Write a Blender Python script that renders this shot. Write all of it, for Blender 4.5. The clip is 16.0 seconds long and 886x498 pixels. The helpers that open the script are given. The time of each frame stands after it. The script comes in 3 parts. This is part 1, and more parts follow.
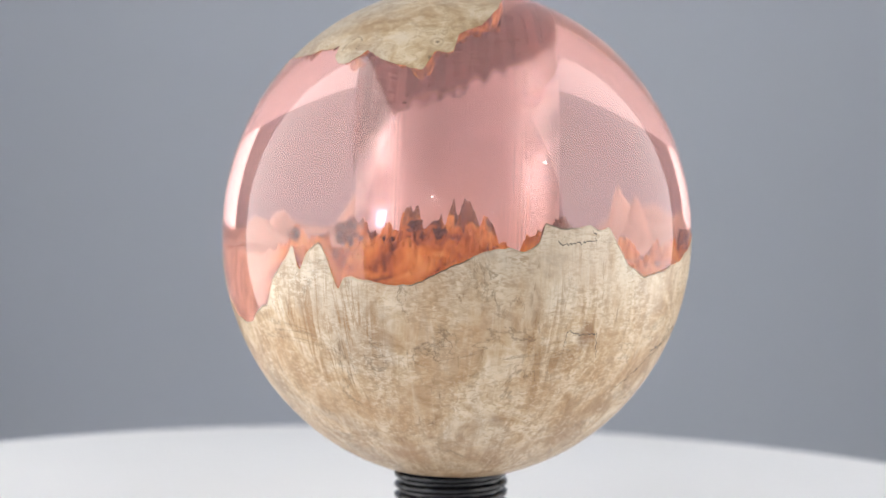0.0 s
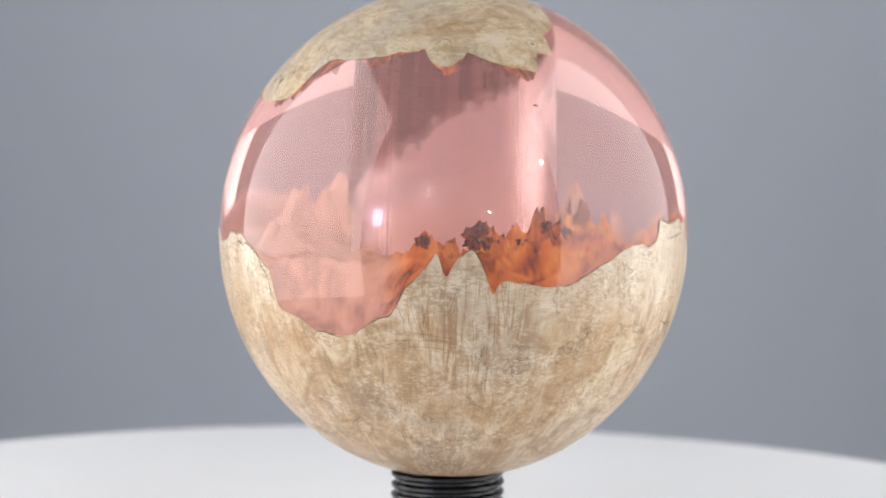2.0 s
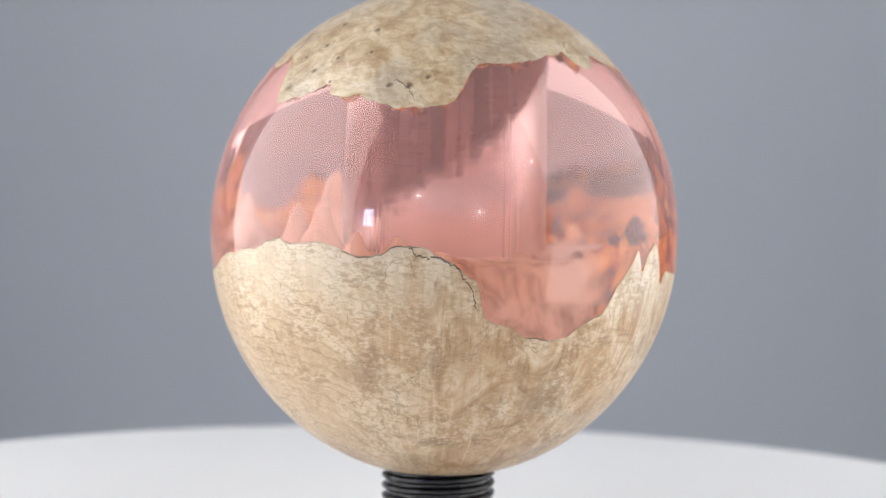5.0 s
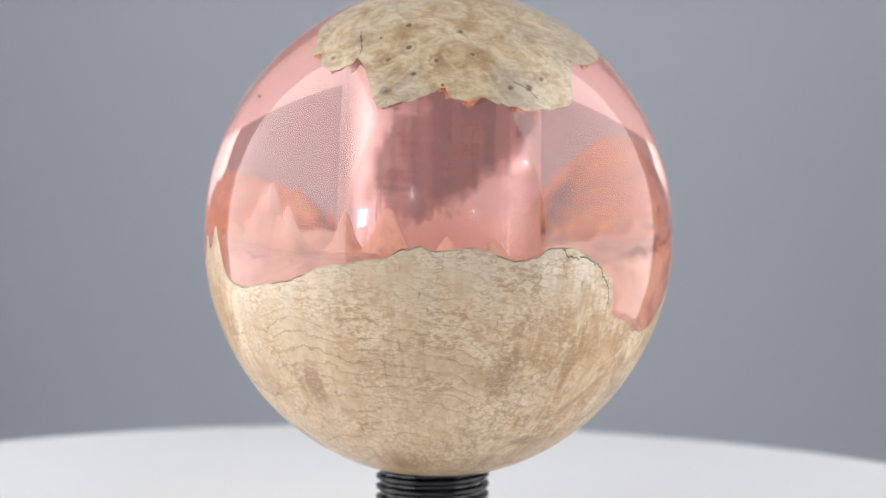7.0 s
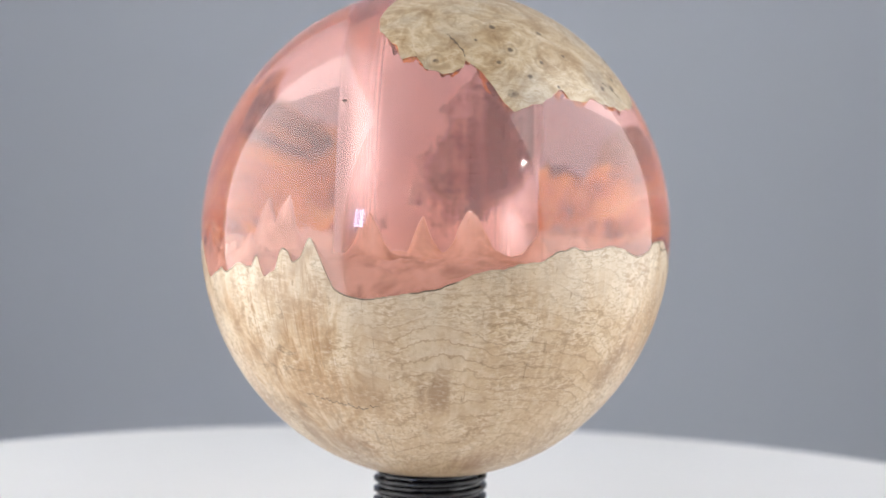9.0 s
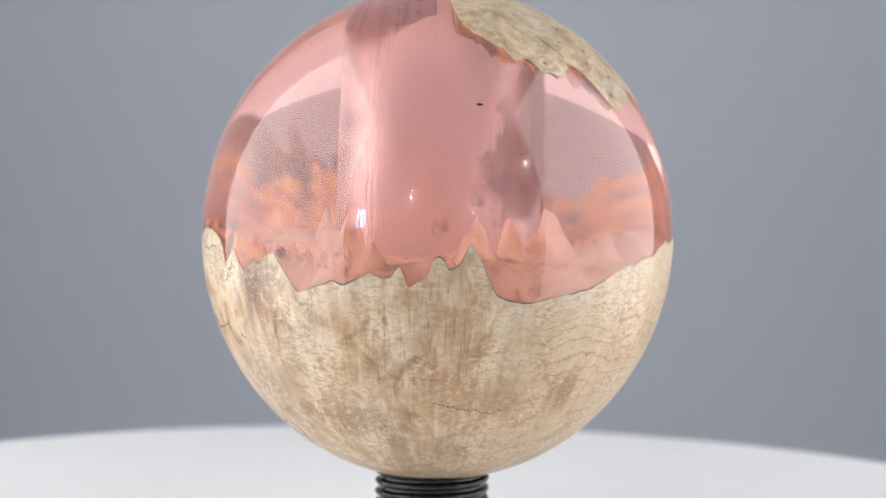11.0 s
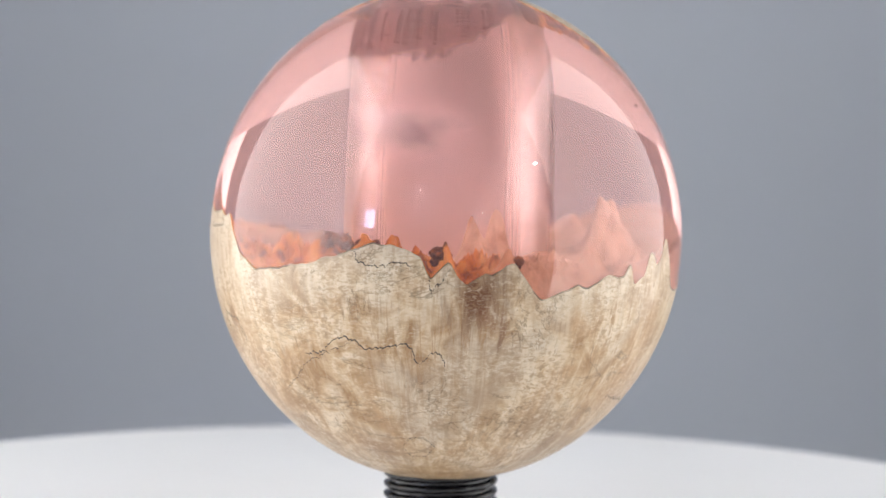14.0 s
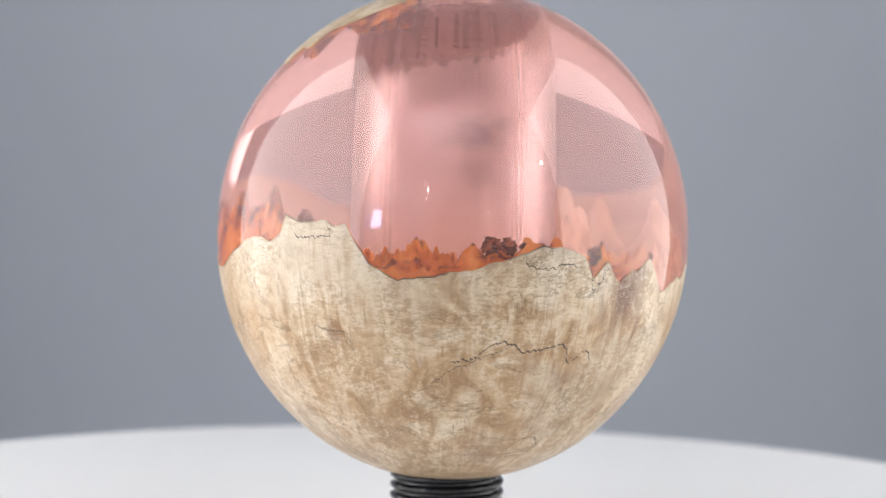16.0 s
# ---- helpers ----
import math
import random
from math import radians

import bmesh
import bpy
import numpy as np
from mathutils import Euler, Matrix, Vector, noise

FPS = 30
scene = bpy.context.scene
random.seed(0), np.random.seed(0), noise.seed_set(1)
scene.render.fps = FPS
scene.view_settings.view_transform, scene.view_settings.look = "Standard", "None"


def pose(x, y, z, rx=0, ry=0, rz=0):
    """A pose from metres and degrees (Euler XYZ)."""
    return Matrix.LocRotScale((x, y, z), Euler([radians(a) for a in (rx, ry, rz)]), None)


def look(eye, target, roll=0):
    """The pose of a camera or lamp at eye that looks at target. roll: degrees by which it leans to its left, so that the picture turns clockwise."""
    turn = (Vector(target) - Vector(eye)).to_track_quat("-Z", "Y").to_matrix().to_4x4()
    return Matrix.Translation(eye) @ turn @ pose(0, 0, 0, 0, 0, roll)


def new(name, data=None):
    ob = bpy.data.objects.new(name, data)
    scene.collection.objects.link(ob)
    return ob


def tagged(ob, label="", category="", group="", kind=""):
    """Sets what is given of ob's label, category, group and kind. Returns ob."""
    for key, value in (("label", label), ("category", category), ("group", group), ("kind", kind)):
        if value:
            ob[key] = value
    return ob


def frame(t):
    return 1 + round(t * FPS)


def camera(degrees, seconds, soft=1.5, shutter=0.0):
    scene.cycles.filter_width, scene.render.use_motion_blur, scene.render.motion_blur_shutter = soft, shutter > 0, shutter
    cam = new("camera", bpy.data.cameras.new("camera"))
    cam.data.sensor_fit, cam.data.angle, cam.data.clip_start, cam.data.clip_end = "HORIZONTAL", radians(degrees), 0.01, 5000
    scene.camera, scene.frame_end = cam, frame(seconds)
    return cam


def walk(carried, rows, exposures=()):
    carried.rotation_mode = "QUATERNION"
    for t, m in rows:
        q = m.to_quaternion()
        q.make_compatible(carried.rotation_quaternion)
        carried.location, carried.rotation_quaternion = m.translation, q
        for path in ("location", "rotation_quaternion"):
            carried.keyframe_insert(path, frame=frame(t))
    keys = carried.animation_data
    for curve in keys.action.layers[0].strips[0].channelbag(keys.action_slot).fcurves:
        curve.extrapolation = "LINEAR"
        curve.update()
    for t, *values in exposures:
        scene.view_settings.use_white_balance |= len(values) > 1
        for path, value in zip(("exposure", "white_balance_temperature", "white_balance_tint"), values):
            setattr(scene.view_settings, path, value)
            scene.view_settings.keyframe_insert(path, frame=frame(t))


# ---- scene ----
SECONDS = 16.0
TURN = 18.62            # degrees a second, counter-clockwise from above
R = 0.06                # half width of the ball
TALL = 1.046            # it is a little taller than wide
CENTRE = 0.081          # height of its centre over the platter
BORE = 0.0170
cam = camera(20.0, SECONDS)
EYE = (0.0, -0.6419, CENTRE + 0.0481)
AIM = (EYE[0] - 0.00117, EYE[1] + 0.99672, EYE[2] - 0.08094)
walk(cam, [(0.0, look(EYE, AIM, 1.338)), (SECONDS, look(EYE, AIM, 1.338))], [(0.0, 0.0), (SECONDS, 0.0)])
cam.data.dof.use_dof = True
cam.data.dof.focus_distance = 0.592
cam.data.dof.aperture_fstop = 13.0

# ---- light: a dim room, two tall soft panels beside the turntable ----
PANEL = 3.0
world = bpy.data.worlds.new("world")
world.use_nodes = True
world.node_tree.nodes["Background"].inputs[0].default_value = (0.55, 0.6, 0.7, 1)
world.node_tree.nodes["Background"].inputs[1].default_value = 0.05
scene.world = world


# ---- materials ----
class Nodes:
    """Short names for building a node material."""

    def __init__(self, name):
        self.mat = bpy.data.materials.new(name)
        self.mat.use_nodes = True
        self.tree = self.mat.node_tree
        self.bsdf = self.tree.nodes["Principled BSDF"]
        self.coord = self.tree.nodes.new("ShaderNodeTexCoord").outputs["Object"]

    def put(self, socket, value):
        if isinstance(value, bpy.types.NodeSocket):
            self.tree.links.new(value, socket)
        elif isinstance(value, (tuple, list)) and len(value) == 3 and socket.type == "RGBA":
            socket.default_value = (*value, 1)
        else:
            socket.default_value = value

    def scaled(self, s, vector=None):
        n = self.tree.nodes.new("ShaderNodeVectorMath")
        n.operation = "MULTIPLY"
        self.put(n.inputs[0], vector or self.coord)
        self.put(n.inputs[1], s)
        return n.outputs[0]

    def noise(self, vector, scale=1.0, detail=4.0, rough=0.55, bend=0.0):
        n = self.tree.nodes.new("ShaderNodeTexNoise")
        self.put(n.inputs["Vector"], vector)
        for key, value in (("Scale", scale), ("Detail", detail), ("Roughness", rough), ("Distortion", bend)):
            n.inputs[key].default_value = value
        return n.outputs["Fac"]

    def ramp(self, value, stops):
        n = self.tree.nodes.new("ShaderNodeValToRGB")
        self.put(n.inputs[0], value)
        ramp = n.color_ramp
        while len(ramp.elements) < len(stops):
            ramp.elements.new(0.5)
        for e, (at, colour) in zip(ramp.elements, stops):
            e.position = at
            e.color = (*colour, 1) if isinstance(colour, tuple) else (colour, colour, colour, 1)
        return n.outputs[0]

    def mix(self, fac, a, b, mode="MIX"):
        n = self.tree.nodes.new("ShaderNodeMix")
        n.data_type, n.blend_type = "RGBA", mode
        self.put(n.inputs[0], fac)
        self.put(n.inputs[6], a)
        self.put(n.inputs[7], b)
        return n.outputs[2]

    def math(self, op, a, b=0.0):
        n = self.tree.nodes.new("ShaderNodeMath")
        n.operation = op
        self.put(n.inputs[0], a)
        self.put(n.inputs[1], b)
        return n.outputs[0]

    def facing(self, degrees):
        """1 on the side of the ball that looks to that longitude, -1 on the other."""
        flat = self.scaled((1, 1, 0))
        n = self.tree.nodes.new("ShaderNodeVectorMath")
        n.operation = "NORMALIZE"
        self.put(n.inputs[0], flat)
        d = self.tree.nodes.new("ShaderNodeVectorMath")
        d.operation = "DOT_PRODUCT"
        self.put(d.inputs[0], n.outputs[0])
        d.inputs[1].default_value = (math.cos(radians(degrees)), math.sin(radians(degrees)), 0)
        return d.outputs["Value"]

    def around(self, turns, rise):
        """Coordinates that run round the ball and up it, for grain that follows the meridians."""
        n = self.tree.nodes.new("ShaderNodeVectorMath")
        n.operation = "NORMALIZE"
        self.put(n.inputs[0], self.scaled((1, 1, 0)))
        add = self.tree.nodes.new("ShaderNodeVectorMath")
        add.operation = "ADD"
        self.put(add.inputs[0], self.scaled((turns, turns, 0), n.outputs[0]))
        self.put(add.inputs[1], self.scaled((0, 0, rise)))
        return add.outputs[0]

    def away(self, lon, lat, mm, tall=1.0):
        """Distance from a place on the ball, in units of that many millimetres."""
        n = self.tree.nodes.new("ShaderNodeVectorMath")
        n.operation = "DISTANCE"
        self.put(n.inputs[0], self.scaled((1, 1, tall)))
        a, b = radians(lon), radians(lat)
        n.inputs[1].default_value = (R * math.cos(b) * math.cos(a), R * math.cos(b) * math.sin(a), R * TALL * math.sin(b) * tall)
        return self.math("MULTIPLY", n.outputs["Value"], 1000.0 / mm)

    def bump(self, height, strength, distance):
        n = self.tree.nodes.new("ShaderNodeBump")
        n.inputs["Strength"].default_value, n.inputs["Distance"].default_value = strength, distance
        self.put(n.inputs["Height"], height)
        self.put(self.bsdf.inputs["Normal"], n.outputs[0])

    def set(self, **values):
        for key, value in values.items():
            self.put(self.bsdf.inputs[key.replace("_", " ")], value)
        return self.mat


# longitude, latitude, size in millimetres, strength and colour of stains in the base
STAINS = [(17, -9, 9.0, 1.0, (0.13, 0.055, 0.022)), (20, -14, 4.0, 0.8, (0.20, 0.09, 0.04)), (175, -26, 4.0, 0.7, (0.27, 0.185, 0.115)), (158, -29, 6.5, 0.7, (0.30, 0.205, 0.125)),
          (207, -36, 8.0, 0.75, (0.27, 0.20, 0.13)), (191, -37, 6.0, 0.45, (0.33, 0.23, 0.14)), (103, -33, 5.5, 0.75, (0.29, 0.20, 0.125)), (84, -34, 6.0, 0.5, (0.31, 0.215, 0.13)),
          (125, -62, 8.0, 0.8, (0.30, 0.19, 0.11)), (68, -52, 8.0, 0.5, (0.29, 0.20, 0.13)), (40, -42, 7.5, 0.55, (0.28, 0.205, 0.14)), (54, -50, 6.0, 0.5, (0.30, 0.22, 0.15)),
          (312, -46, 8.0, 0.6, (0.32, 0.22, 0.135)), (345, -54, 8.0, 0.6, (0.30, 0.20, 0.125)), (285, -58, 8.0, 0.6, (0.31, 0.205, 0.12)), (251, -56, 7.0, 0.5, (0.33, 0.20, 0.11)),
          (303, -19, 3.0, 0.8, (0.24, 0.14, 0.07)), (228, -61, 7.0, 0.5, (0.30, 0.20, 0.12)), (65, -14, 4.0, 0.6, (0.33, 0.22, 0.12)), (19, -33, 7.0, 0.5, (0.30, 0.225, 0.155))]
# dark knots in the cap: longitude, latitude, radius in millimetres, ringed or not
KNOTS = [(128, 49, 0.9, 1), (147, 55, 0.9, 0), (122, 45, 0.8, 1), (138, 45, 0.8, 1), (124, 36, 1.5, 0), (131, 41, 0.9, 0), (166, 37.5, 1.3, 0), (160, 37.5, 1.0, 0), (125, 57, 0.9, 1),
         (108, 51, 1.0, 0), (140, 38, 0.6, 0), (171, 40, 0.9, 1), (101, 45, 1.0, 1), (261, 51, 0.7, 1), (260, 46, 1.0, 0), (150, 47, 0.7, 1), (116, 52, 0.7, 0)]


def plain(name, colour, rough=0.6, metal=0.0, vary=0.06, scale=30.0):
    n = Nodes(name)
    low = tuple(c * (1 - vary) for c in colour)
    fac = n.noise(n.scaled((1, 1, 1)), scale, 5)
    n.bump(n.noise(n.coord, scale * 12, 3), 0.15, 0.0004)
    return n.set(Base_Color=n.ramp(fac, [(0.3, low), (0.7, colour)]), Roughness=rough, Metallic=metal)


def glow(name, colour, strength):
    n = Nodes(name)
    return n.set(Base_Color=(0.8, 0.8, 0.8), Emission_Color=colour, Emission_Strength=strength)


def spalted_wood(bark=False):
    n = Nodes("bark_line" if bark else "spalted_maple")
    height = n.tree.nodes.new("ShaderNodeSeparateXYZ")
    n.put(height.inputs[0], n.coord)
    z = height.outputs["Z"]
    # straw-coloured wood, mottled with grey and warm brown
    broad = n.noise(n.scaled((34, 34, 26)), 1, 4, 0.5, 0.8)
    mottle = n.noise(n.scaled((95, 95, 80)), 1, 7, 0.62, 1.4)
    base = n.ramp(mottle, [(0.36, (0.30, 0.17, 0.075)), (0.45, (0.46, 0.305, 0.165)), (0.54, (0.565, 0.425, 0.27)), (0.64, (0.68, 0.565, 0.415))])
    base = n.mix(n.ramp(broad, [(0.51, 0.0), (0.62, 0.5)]), base, (0.42, 0.35, 0.275))
    base = n.mix(n.ramp(broad, [(0.36, 0.65), (0.45, 0.0)]), base, (0.45, 0.275, 0.135))
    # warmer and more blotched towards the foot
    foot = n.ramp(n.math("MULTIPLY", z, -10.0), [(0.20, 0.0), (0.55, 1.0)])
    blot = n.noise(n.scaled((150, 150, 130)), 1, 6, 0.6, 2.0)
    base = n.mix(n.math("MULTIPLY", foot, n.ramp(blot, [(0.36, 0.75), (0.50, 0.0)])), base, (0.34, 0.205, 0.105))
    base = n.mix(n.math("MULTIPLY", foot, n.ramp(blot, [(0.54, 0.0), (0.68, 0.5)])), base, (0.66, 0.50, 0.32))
    # upright flutes, a few millimetres wide, light and dark
    flute = n.noise(n.around(11, 26), 1, 5, 0.58, 1.6)
    base = n.mix(n.ramp(flute, [(0.36, 0.5), (0.49, 0.0)]), base, (0.38, 0.25, 0.135))
    base = n.mix(n.ramp(flute, [(0.53, 0.0), (0.68, 0.5)]), base, (0.66, 0.54, 0.385))
    # narrow warm streaks where the burl is fluted most
    streak = n.noise(n.around(30, 62), 1, 6, 0.62, 1.5)
    fluted = n.math("MAXIMUM", n.ramp(n.facing(236), [(0.94, 0.0), (0.985, 1.0)]), n.ramp(n.facing(5), [(0.94, 0.0), (0.985, 0.8)]))
    fluted = n.math("MAXIMUM", fluted, n.ramp(n.facing(62), [(0.95, 0.0), (0.985, 0.9)]))
    fluted = n.math("MAXIMUM", fluted, n.ramp(n.facing(300), [(0.975, 0.0), (0.995, 0.7)]))
    fluted = n.math("MAXIMUM", fluted, n.ramp(n.facing(184), [(0.96, 0.0), (0.99, 0.5)]))
    upper = n.ramp(n.math("MULTIPLY", z, -10.0), [(0.20, 1.0), (0.42, 0.25)])
    fluted = n.math("MULTIPLY", fluted, upper)
    base = n.mix(n.math("MULTIPLY", n.ramp(streak, [(0.38, 0.9), (0.48, 0.0)]), fluted), base, (0.30, 0.155, 0.058))
    base = n.mix(n.math("MULTIPLY", n.ramp(streak, [(0.54, 0.0), (0.68, 0.4)]), fluted), base, (0.64, 0.55, 0.42))
    # one side is even and shows long wavy growth rings that arch over its middle
    even = n.ramp(n.facing(122), [(0.72, 0.0), (0.90, 1.0)])
    base = n.mix(n.math("MULTIPLY", even, 0.45), base, (0.61, 0.475, 0.32))
    wave = n.noise(n.scaled((20, 20, 26)), 1, 6, 0.6, 0.3)
    arch = n.math("MULTIPLY", n.math("SUBTRACT", 1.0, n.facing(120)), 26.0)
    rings = n.math("ADD", n.math("ADD", n.math("MULTIPLY", z, 900.0), n.math("MULTIPLY", wave, 24.0)), arch)
    saw = n.math("FRACT", n.math("MULTIPLY", rings, 0.34))
    ringed = n.math("MAXIMUM", even, n.ramp(n.facing(160), [(0.93, 0.0), (0.98, 0.7)]))
    broken = n.ramp(n.noise(n.coord, 75, 4), [(0.38, 0.3), (0.55, 1.0)])
    base = n.mix(n.math("MULTIPLY", n.math("MULTIPLY", n.ramp(saw, [(0.0, 0.0), (0.9, 0.5)]), ringed), 0.8), base, (0.46, 0.315, 0.175))
    base = n.mix(n.math("MULTIPLY", n.math("MULTIPLY", n.ramp(saw, [(0.84, 0.0), (0.92, 0.7), (1.0, 0.0)]), ringed), broken), base, (0.23, 0.14, 0.07))
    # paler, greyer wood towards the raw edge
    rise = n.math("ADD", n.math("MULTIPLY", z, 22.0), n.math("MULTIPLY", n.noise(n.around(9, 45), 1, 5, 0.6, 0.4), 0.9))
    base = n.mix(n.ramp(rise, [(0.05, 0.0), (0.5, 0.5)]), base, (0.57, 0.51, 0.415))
    # stains, each at its own place
    smear = n.math("MULTIPLY", n.math("SUBTRACT", n.noise(n.around(16, 55), 1, 6, 0.62, 0.6), 0.5), 2.6)
    for lon, lat, size, deep, colour in STAINS:
        far = n.math("ADD", n.away(lon, lat, size, 0.7), smear)
        base = n.mix(n.ramp(far, [(0.15, deep), (1.0, 0.0)]), base, tuple(c * k for c, k in zip(colour, (0.95, 0.82, 0.70))))
    # short curly ripples across the grain
    ripple = n.noise(n.around(34, 1250), 1, 1.5, 0.5, 0.9)
    patch = n.ramp(n.noise(n.coord, 85, 3), [(0.36, 0.15), (0.62, 1.0)])
    base = n.mix(n.math("MULTIPLY", n.ramp(ripple, [(0.34, 0.68), (0.50, 0.0)]), patch), base, (0.31, 0.20, 0.11))
    base = n.mix(n.math("MULTIPLY", n.ramp(ripple, [(0.52, 0.0), (0.72, 0.5)]), patch), base, (0.72, 0.61, 0.46))
    # fine crazed lines, grey-brown, wandering mostly sideways
    for size, lo in (((30, 30, 62), 0.47), ((75, 75, 40), 0.52)):
        line = n.math("ABSOLUTE", n.math("SUBTRACT", n.noise(n.scaled(size), 1, 6, 0.62, 0.8), 0.5))
        where = n.ramp(n.noise(n.scaled(size), 0.9, 3), [(lo, 0.0), (lo + 0.10, 0.65)])
        base = n.mix(n.math("MULTIPLY", n.ramp(line, [(0.002, 1.0), (0.012, 0.0)]), n.math("MULTIPLY", where, n.math("SUBTRACT", 1.0, n.math("MULTIPLY", even, 0.8)))), base, (0.17, 0.11, 0.06))
    fleck = n.noise(n.around(34, 150), 1, 4, 0.66, 0.5)
    base = n.mix(n.ramp(fleck, [(0.62, 0.0), (0.72, 0.7)]), base, (0.20, 0.115, 0.055))
    if bark:
        base = n.mix(n.ramp(n.noise(n.coord, 110, 3), [(0.42, 0.15), (0.56, 0.9)]), base, (0.06, 0.035, 0.02))
    n.bump(n.math("ADD", n.math("MULTIPLY", ripple, 0.6), streak), 0.22, 0.0003)
    return n.set(Base_Color=base, Roughness=n.ramp(broad, [(0.3, 0.34), (0.7, 0.44)]), Specular_IOR_Level=0.4, Coat_Weight=0.3, Coat_Roughness=0.22)


def burl_wood():
    n = Nodes("burl_maple")
    swirl = n.noise(n.scaled((75, 75, 90)), 1, 7, 0.6, 2.2)
    fine = n.noise(n.scaled((240, 240, 420)), 1, 5, 0.62, 1.6)
    base = n.ramp(swirl, [(0.30, (0.31, 0.195, 0.095)), (0.43, (0.45, 0.325, 0.19)), (0.55, (0.55, 0.435, 0.285)), (0.70, (0.64, 0.545, 0.41))])
    base = n.mix(n.ramp(n.noise(n.coord, 48, 3), [(0.46, 0.0), (0.62, 0.65)]), base, (0.40, 0.345, 0.275))
    base = n.mix(n.ramp(fine, [(0.38, 0.45), (0.5, 0.0)]), base, (0.27, 0.175, 0.095))
    base = n.mix(n.ramp(fine, [(0.55, 0.0), (0.68, 0.4)]), base, (0.70, 0.60, 0.45))
    # close growth lines that swirl round the knots
    wobble = n.math("MULTIPLY", n.math("SUBTRACT", n.noise(n.coord, 360, 4), 0.5), 2.4)
    flow = n.math("MULTIPLY", n.noise(n.scaled((55, 55, 70)), 1, 3, 0.5, 1.5), 26.0)
    for lon, lat, size, ringed in KNOTS[:10]:
        near = n.ramp(n.away(lon, lat, 9.0), [(0.0, 3.0), (1.0, 0.0)])
        flow = n.math("ADD", flow, near)
    lines = n.math("FRACT", flow)
    broken = n.ramp(n.noise(n.coord, 130, 3), [(0.42, 0.0), (0.62, 0.6)])
    base = n.mix(n.math("MULTIPLY", n.ramp(lines, [(0.0, 0.9), (0.16, 0.0)]), broken), base, (0.23, 0.15, 0.08))
    for lon, lat, size, ringed in KNOTS:
        far = n.math("ADD", n.away(lon, lat, size), wobble)
        base = n.mix(n.ramp(far, [(0.25, 0.9), (1.05, 0.0)]), base, (0.09, 0.06, 0.04))
        if ringed:
            wide = n.math("ADD", n.away(lon, lat, size * 3.2), n.math("MULTIPLY", wobble, 0.35))
            base = n.mix(n.ramp(wide, [(0.45, 0.0), (0.66, 0.38), (0.85, 0.0)]), base, (0.22, 0.145, 0.08))
    n.bump(fine, 0.15, 0.0003)
    return n.set(Base_Color=base, Roughness=0.42, Specular_IOR_Level=0.45, Coat_Weight=0.5, Coat_Roughness=0.25)


def natural_edge():
    n = Nodes("raw_burl_skin")
    soft = n.noise(n.scaled((160, 160, 90)), 1, 5, 0.6, 0.5)
    warm = n.ramp(soft, [(0.34, (0.13, 0.036, 0.010)), (0.43, (0.62, 0.20, 0.025)), (0.52, (0.86, 0.36, 0.055)), (0.66, (1.0, 0.58, 0.16))])
    pale = n.ramp(soft, [(0.3, (0.54, 0.36, 0.23)), (0.5, (0.84, 0.65, 0.47)), (0.7, (0.94, 0.80, 0.64))])
    side = n.math("MAXIMUM", n.ramp(n.facing(115), [(0.20, 0.0), (0.60, 1.0)]), n.ramp(n.facing(200), [(0.93, 0.0), (0.97, 0.9)]))
    side = n.math("MAXIMUM", side, n.ramp(n.facing(46), [(0.87, 0.0), (0.95, 0.85)]))
    reach = n.tree.nodes.new("ShaderNodeVectorMath")
    reach.operation = "LENGTH"
    n.put(reach.inputs[0], n.scaled((1, 1, 0)))
    deep = n.ramp(n.math("MULTIPLY", reach.outputs["Value"], 10.0), [(0.33, 1.0), (0.40, 0.0)])
    height = n.tree.nodes.new("ShaderNodeSeparateXYZ")
    n.put(height.inputs[0], n.coord)
    z = height.outputs["Z"]
    deep = n.math("MULTIPLY", deep, n.math("LESS_THAN", z, 0.02))
    side = n.math("MULTIPLY", n.math("MAXIMUM", side, deep), n.math("LESS_THAN", z, 0.02))
    base = n.mix(side, warm, pale)
    bark = n.math("ADD", n.noise(n.scaled((95, 95, 95)), 1, 7, 0.7, 0.8), n.ramp(n.math("MULTIPLY", z, 100.0), [(0.0, 0.0), (0.6, 0.05)]))
    bark = n.math("ADD", bark, n.math("MULTIPLY", n.math("GREATER_THAN", z, 0.02), 0.09))
    amount = n.math("MULTIPLY", n.ramp(bark, [(0.58, 0.0), (0.68, 0.9)]), n.math("SUBTRACT", 1.0, side))
    base = n.mix(amount, base, (0.05, 0.02, 0.014))
    # crusts of bark on the tips of the warm side
    tip = n.tree.nodes.new("ShaderNodeAttribute")
    tip.attribute_name = "tip"
    crust = n.ramp(n.math("ADD", tip.outputs["Fac"], n.math("MULTIPLY", n.math("SUBTRACT", n.noise(n.coord, 330, 4, 0.65), 0.5), 1.6)), [(0.62, 0.0), (0.85, 0.8)])
    base = n.mix(n.math("MULTIPLY", crust, n.math("SUBTRACT", 1.0, side)), base, (0.07, 0.024, 0.012))
    n.bump(soft, 0.5, 0.0008)
    return n.set(Base_Color=base, Roughness=0.6)


